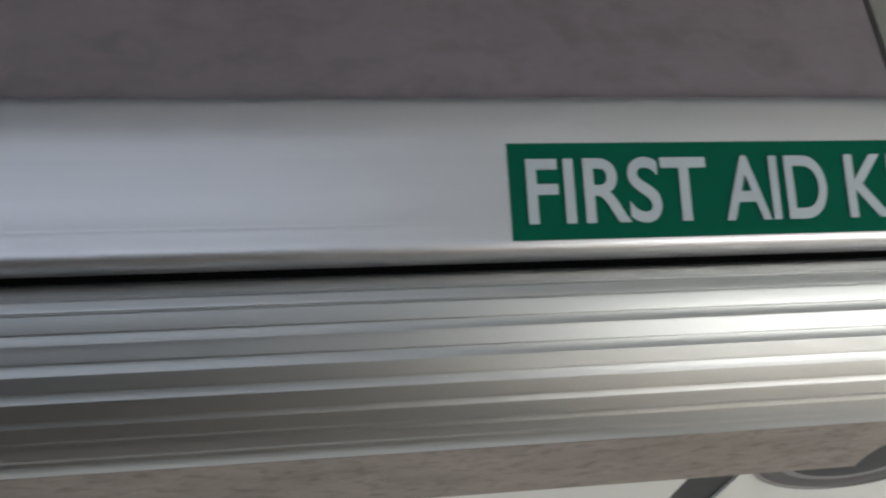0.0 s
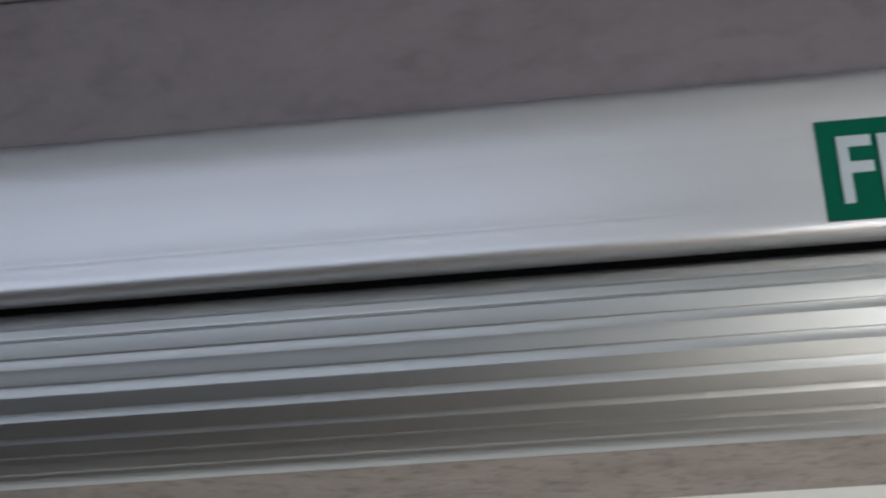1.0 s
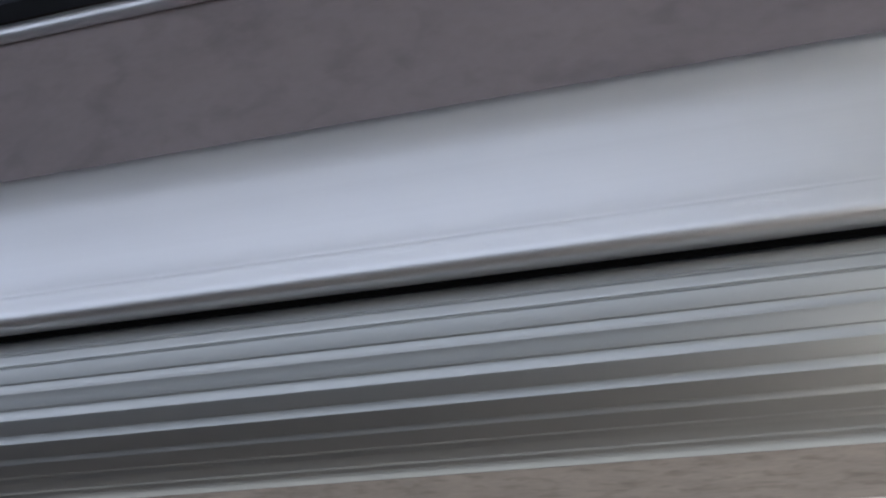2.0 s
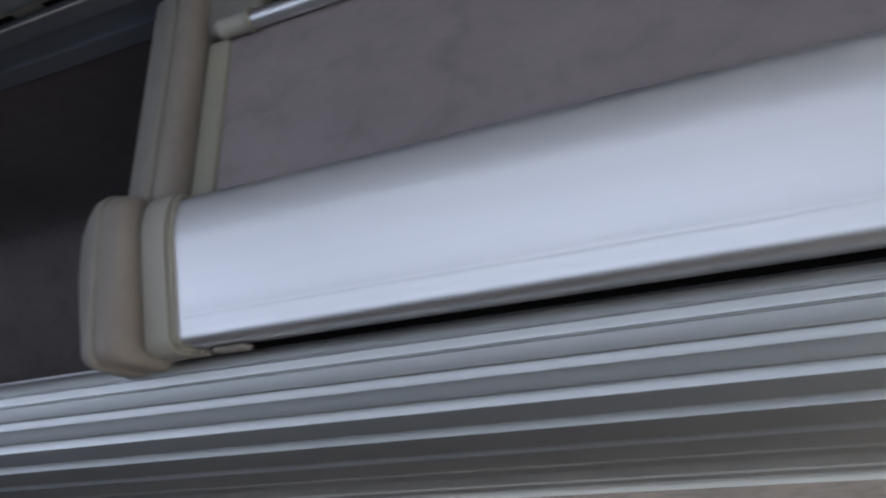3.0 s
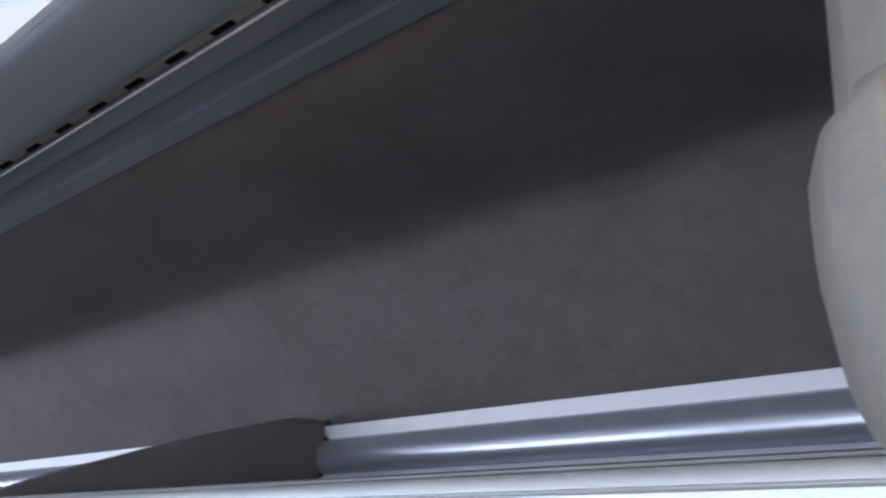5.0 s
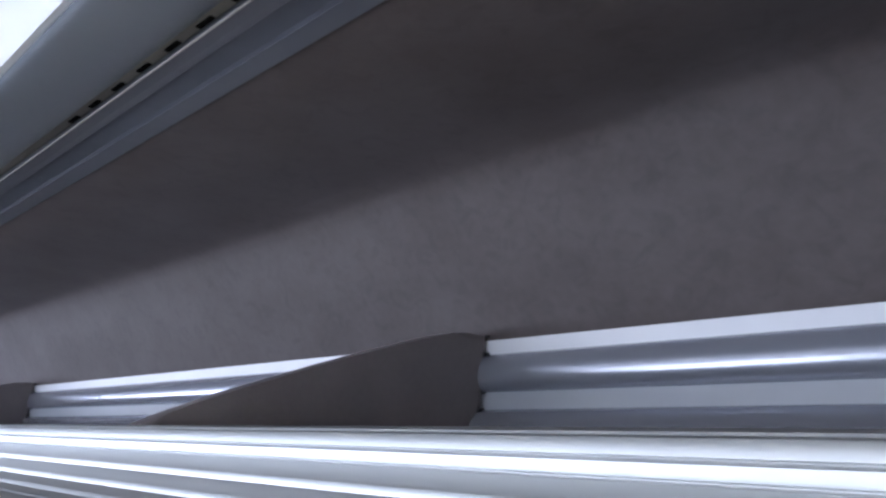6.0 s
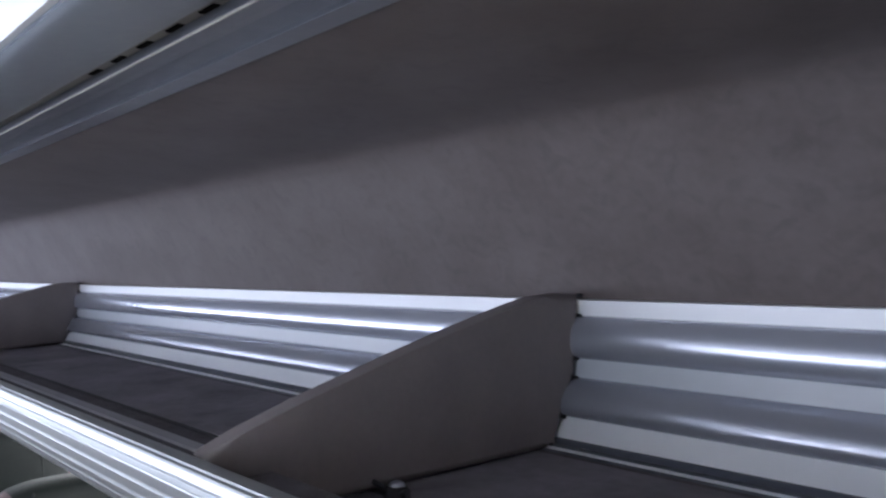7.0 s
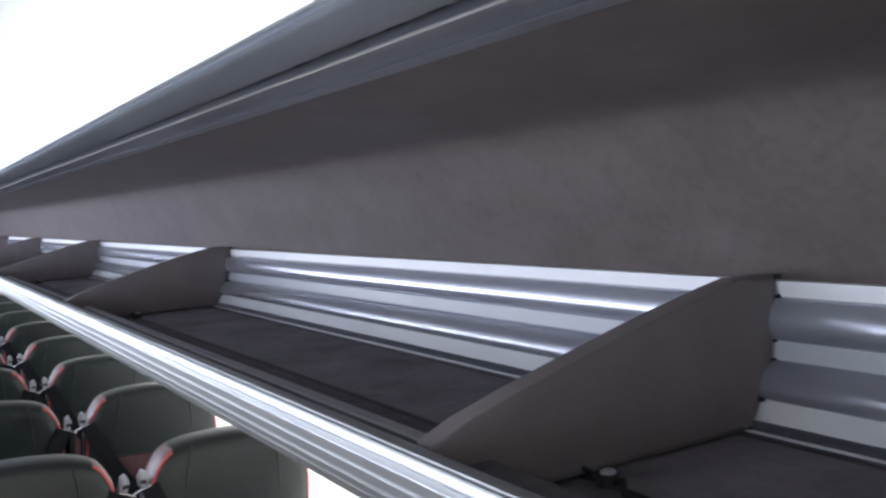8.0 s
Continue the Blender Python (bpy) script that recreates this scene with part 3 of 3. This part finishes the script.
# next locker
nxt = tagged(thing("overhead_locker", 0.9, 0, Z), "closed pale grey overhead locker flap beside the first aid locker", "locker")
bpy.context.view_layer.update()
# this gap gets black sheets for its shade too
for nm, bm, mt in (("gap_shade", box(0.278, X1 - 0.03, 0.0128, 0.0225, Z + 0.0074, Z + 0.0122), "void"), ("gap_back", box(0.278, X1 - 0.03, 0.0190, 0.0225, Z + 0.0054, Z + 0.0073), "void"), ("aluminium_edge", extrude_x(EDGE, 0.278, X1 - 0.03), "alu"), ("flap", extrude_x(FLAP, LX1 + 0.0050, X1 - 0.03), "grey_cap")):
    o = obj(nm, bm, mt, 50)
    o.parent = nxt
    o.matrix_parent_inverse = nxt.matrix_world.inverted()

# sign
sign = tagged(thing("first_aid_sign", 0.1, -0.012, Z + 0.033), "green first aid kit sticker with white letters on aluminium edge", "sign")
bpy.context.view_layer.update()
film = [p for p in bar if 0.0106 <= p[1] <= 0.0560] + [(-0.0175, 0.0618)]
o = obj("film", sheet_x(up([(y - 0.0004, z) for y, z in film]), 0.0005, 0.264, -0.0006), "green", 60)
o.parent, o.matrix_parent_inverse = sign, sign.matrix_world.inverted()


def lettering(body, x, z, size, width, material):
    c = bpy.data.curves.new("lettering", "FONT")
    c.body, c.size, c.extrude = body, size, 0.0002
    c.align_x = "LEFT"
    c.offset = 0.0005
    tmp = new("lettering", c)
    bpy.context.view_layer.update()
    me = bpy.data.meshes.new_from_object(tmp.evaluated_get(bpy.context.evaluated_depsgraph_get()))
    bpy.data.objects.remove(tmp)
    xs = [v.co.x for v in me.vertices]
    ys = [v.co.y for v in me.vertices]
    kx, ky = width / (max(xs) - min(xs)), size / (max(ys) - min(ys))
    for v in me.vertices:
        zz = z + (v.co.y - min(ys)) * ky
        yy = np.interp(zz, [p[1] for p in film], [p[0] for p in film])
        v.co = (x + (v.co.x - min(xs)) * kx, yy - 0.0012 - v.co.z, zz + Z)
    me.materials.append(M[material])
    return new("lettering", me)


for word, wx, ww in (("FIRST", 0.0096, 0.0984), ("AID", 0.1174, 0.0594), ("KIT", 0.1888, 0.0570)):
    o = lettering(word, wx, 0.0188, 0.0347, ww, "letter")
    o.parent, o.matrix_parent_inverse = sign, sign.matrix_world.inverted()

# round lamp under the rack
lamp_y, lamp_z = under(0.060, 0.0035)
lamp = tagged(thing("reading_lamp", 0.252, lamp_y, Z + lamp_z), "round dark reading lamp with pale rim under the rack", "lamp")
lamp.rotation_euler = (-SLOPE, radians(5), 0)


def turned(sections, seg=48):
    """A body of revolution about z through (radius, height) pairs."""
    bm = bmesh.new()
    rows = [[bm.verts.new((r * math.cos(2 * math.pi * k / seg), r * math.sin(2 * math.pi * k / seg), h)) for k in range(seg)] for r, h in sections]
    for a, b in zip(rows[:-1], rows[1:]):
        for k in range(seg):
            bm.faces.new((a[k], a[(k + 1) % seg], b[(k + 1) % seg], b[k]))
    bm.faces.new(rows[0][::-1])
    bm.faces.new(rows[-1])
    return bm


part("housing", turned([(0.0612, 0.004), (0.0612, -0.0012), (0.057, -0.0016), (0.044, -0.0005), (0.042, 0.0)]), "lamp_body", lamp, "", 40)
part("rim", turned([(0.0615, 0.004), (0.0640, 0.004), (0.0655, -0.0005), (0.0645, -0.0022), (0.0625, -0.0022), (0.0615, -0.0008)]), "lamp_rim", lamp, "", 40)
part("lens", turned([(0.041, 0.003), (0.041, -0.0012), (0.035, -0.0020), (0.019, -0.0026), (0.004, -0.0028)]), "frame", lamp, "", 40)


# ---- seats ----
RAKE = 0.10


def raked(u, v, w):
    return Vector((w + RAKE * (v - 0.42), u, v))


SHOULDER = [(0.209, 0.900), (0.2085, 0.985), (0.197, 1.048), (0.172, 1.096), (0.145, 1.116), (0.100, 1.128), (0.045, 1.1335), (0.0, 1.135)]


def tube(pts, r, seg=8):
    """A bent tube through the points."""
    bm = bmesh.new()
    rings = []
    for i, p in enumerate(pts):
        d = (pts[min(i + 1, len(pts) - 1)] - pts[max(i - 1, 0)]).normalized()
        q = d.to_track_quat("Z", "Y")
        rings.append([bm.verts.new(p + q @ Vector((r * math.cos(2 * math.pi * k / seg), r * math.sin(2 * math.pi * k / seg), 0))) for k in range(seg)])
    for a, b in zip(rings[:-1], rings[1:]):
        for k in range(seg):
            bm.faces.new((a[k], a[(k + 1) % seg], b[(k + 1) % seg], b[k]))
    bm.faces.new(rings[0][::-1])
    bm.faces.new(rings[-1])
    return bm


def strap(pts, across, width, thick):
    """A flat webbing band along the points, wide in the direction across."""
    bm = bmesh.new()
    rows = []
    for i, p in enumerate(pts):
        d = (pts[min(i + 1, len(pts) - 1)] - pts[max(i - 1, 0)]).normalized()
        a = (across - d * across.dot(d)).normalized() * width / 2
        n = d.cross(a).normalized() * thick / 2
        rows.append([bm.verts.new(p + v) for v in (a + n, a - n, -a - n, -a + n)])
    for a, b in zip(rows[:-1], rows[1:]):
        for k in range(4):
            bm.faces.new((a[k], a[(k + 1) % 4], b[(k + 1) % 4], b[k]))
    bm.faces.new(rows[0][::-1])
    bm.faces.new(rows[-1])
    return bm


CROWN = [(0.985, -0.055), (1.0, -0.045), (1.0, 0.012), (0.990, 0.028), (0.972, 0.039), (0.945, 0.0445), (0.88, 0.049), (0.70, 0.053), (0.40, 0.056), (0.15, 0.057)]


def on_crown(u, v, k, w):
    return raked(u * k, 0.80 + (v - 0.80) * k, w)


def crowned(out):
    """A cushion body with a domed front and a soft rim."""
    bm = bmesh.new()
    rings = [[bm.verts.new(on_crown(u, v, k, w)) for u, v in out] for k, w in CROWN]
    n = len(out)
    for a, b in zip(rings[:-1], rings[1:]):
        for i in range(n):
            bm.faces.new((a[i], a[(i + 1) % n], b[(i + 1) % n], b[i]))
    bm.faces.new(rings[0])
    bm.faces.new(rings[-1][::-1])
    return bm


def seat(side):
    """A seat that faces the front; its belt hangs on the shoulder of the given side."""
    e = tagged(thing("coach_seat"), "dark leather coach seat with red piping and belt", "seat", "coach seats in rows")
    half = curve(SHOULDER, 4)
    out = [(-0.200, 0.42), (0.200, 0.42)] + half + [(-u, v) for u, v in half[-2::-1]]
    part("backrest", crowned(out), "leather", e, "", 70)
    for s in (-1, 1):
        pts = [(0.203, 0.52), (0.208, 0.75)] + curve(SHOULDER, 5)[:20]
        part("piping", tube([on_crown(s * u, v, 0.980, 0.0365) for u, v in pts], 0.0040), "red", e, "red piping", 60)
        pts = curve([(0.116, 0.46), (0.121, 0.72), (0.123, 0.93), (0.116, 1.05), (0.104, 1.116)], 5)
        part("seam", tube([raked(s * u, v, 0.0515 if v < 1.09 else 0.0465) for u, v in pts], 0.0026, 6), "leather", e)
        # pale side gusset at the shoulder
        g = curve([(0.2090, 0.985), (0.1975, 1.048), (0.1725, 1.0965), (0.1490, 1.1145)], 5)
        bm = bmesh.new()
        rows = [[bm.verts.new(raked(s * (u + k * 0.0016), v + k * 0.0016, w)) for w, k in ((-0.03, 0), (-0.026, 1), (0.020, 1), (0.034, -1.2))] for u, v in g]
        for a, b in zip(rows[:-1], rows[1:]):
            for k in range(3):
                bm.faces.new((a[k], a[k + 1], b[k + 1], b[k]))
        part("gusset", bm, "gusset", e, "pale pinkish side gusset", 60)
    part("seam", tube([raked(u, 0.925, 0.0540) for u in (-0.121, -0.06, 0.0, 0.06, 0.121)], 0.0028, 6), "black", e)
    part("lumbar_panel", prism(rounded([(-0.114, 0.46), (0.114, 0.46), (0.119, 0.918), (-0.119, 0.918)], 0.012, 3), 0.046, 0.0585, raked, 0.003, 2), "maroon", e, "maroon fabric panel", 50)
    part("cushion", box(0.0, 0.46, -0.215, 0.215, 0.34, 0.45, 0.03, 3), "leather", e, "", 50)
    part("base", box(0.02, 0.42, -0.17, 0.17, 0.0, 0.34, 0.01, 1), "black", e)
    # belt with its guide
    s = side
    wedge = [(0.000, -0.022), (0.016, -0.020), (0.021, 0.004), (0.013, 0.024), (0.002, 0.017)]
    place = lambda u, v, w: raked(s * (0.197 + u + 0.012), 1.052 + v, 0.030 + w + v * 0.25)
    g = part("belt_guide", prism(wedge, -0.018, 0.020, place, 0.0035, 2), "guide", e, "pale grey plastic belt guide", 40)
    part("mouth", prism([(0.003, -0.010), (0.020, -0.007), (0.018, 0.002), (0.004, 0.001)], 0.0185, 0.0215, place), "black", g)
    part("buckle_bar", tube([place(-0.006, -0.014, 0.026), place(0.012, -0.020, 0.027), place(0.034, -0.031, 0.028)], 0.0028, 6), "chrome", g, "steel belt bar", 60)
    part("belt", strap([raked(s * 0.206, 1.036, 0.050), raked(s * 0.180, 0.975, 0.0625), raked(s * 0.120, 0.880, 0.0655), raked(s * 0.020, 0.740, 0.0665), raked(s * -0.090, 0.580, 0.0670)], Vector((0, 1, 0.75 * s)), 0.044, 0.002), "belt", e, "black belt webbing")
    part("belt", strap([raked(s * 0.218, 1.030, 0.020), raked(s * 0.222, 0.80, 0.020), raked(s * 0.222, 0.48, 0.020)], Vector((1, 0.25 * s, 0)), 0.046, 0.002), "webbing", e, "grey belt webbing")
    return e


SX, PITCH, YA, YB = -3.153, 0.80, 0.4415, -0.0400
s1 = seat(-1)
s1.location = (SX - 0.12, YA, 0)
s2 = seat(1)
s2.location = (SX - 0.12, YB, -0.006)
for k in range(1, 8):
    copy_thing(s1, pose(SX - 0.12 - PITCH * k, YA, 0))
    copy_thing(s2, pose(SX - 0.12 - PITCH * k, YB, -0.006))
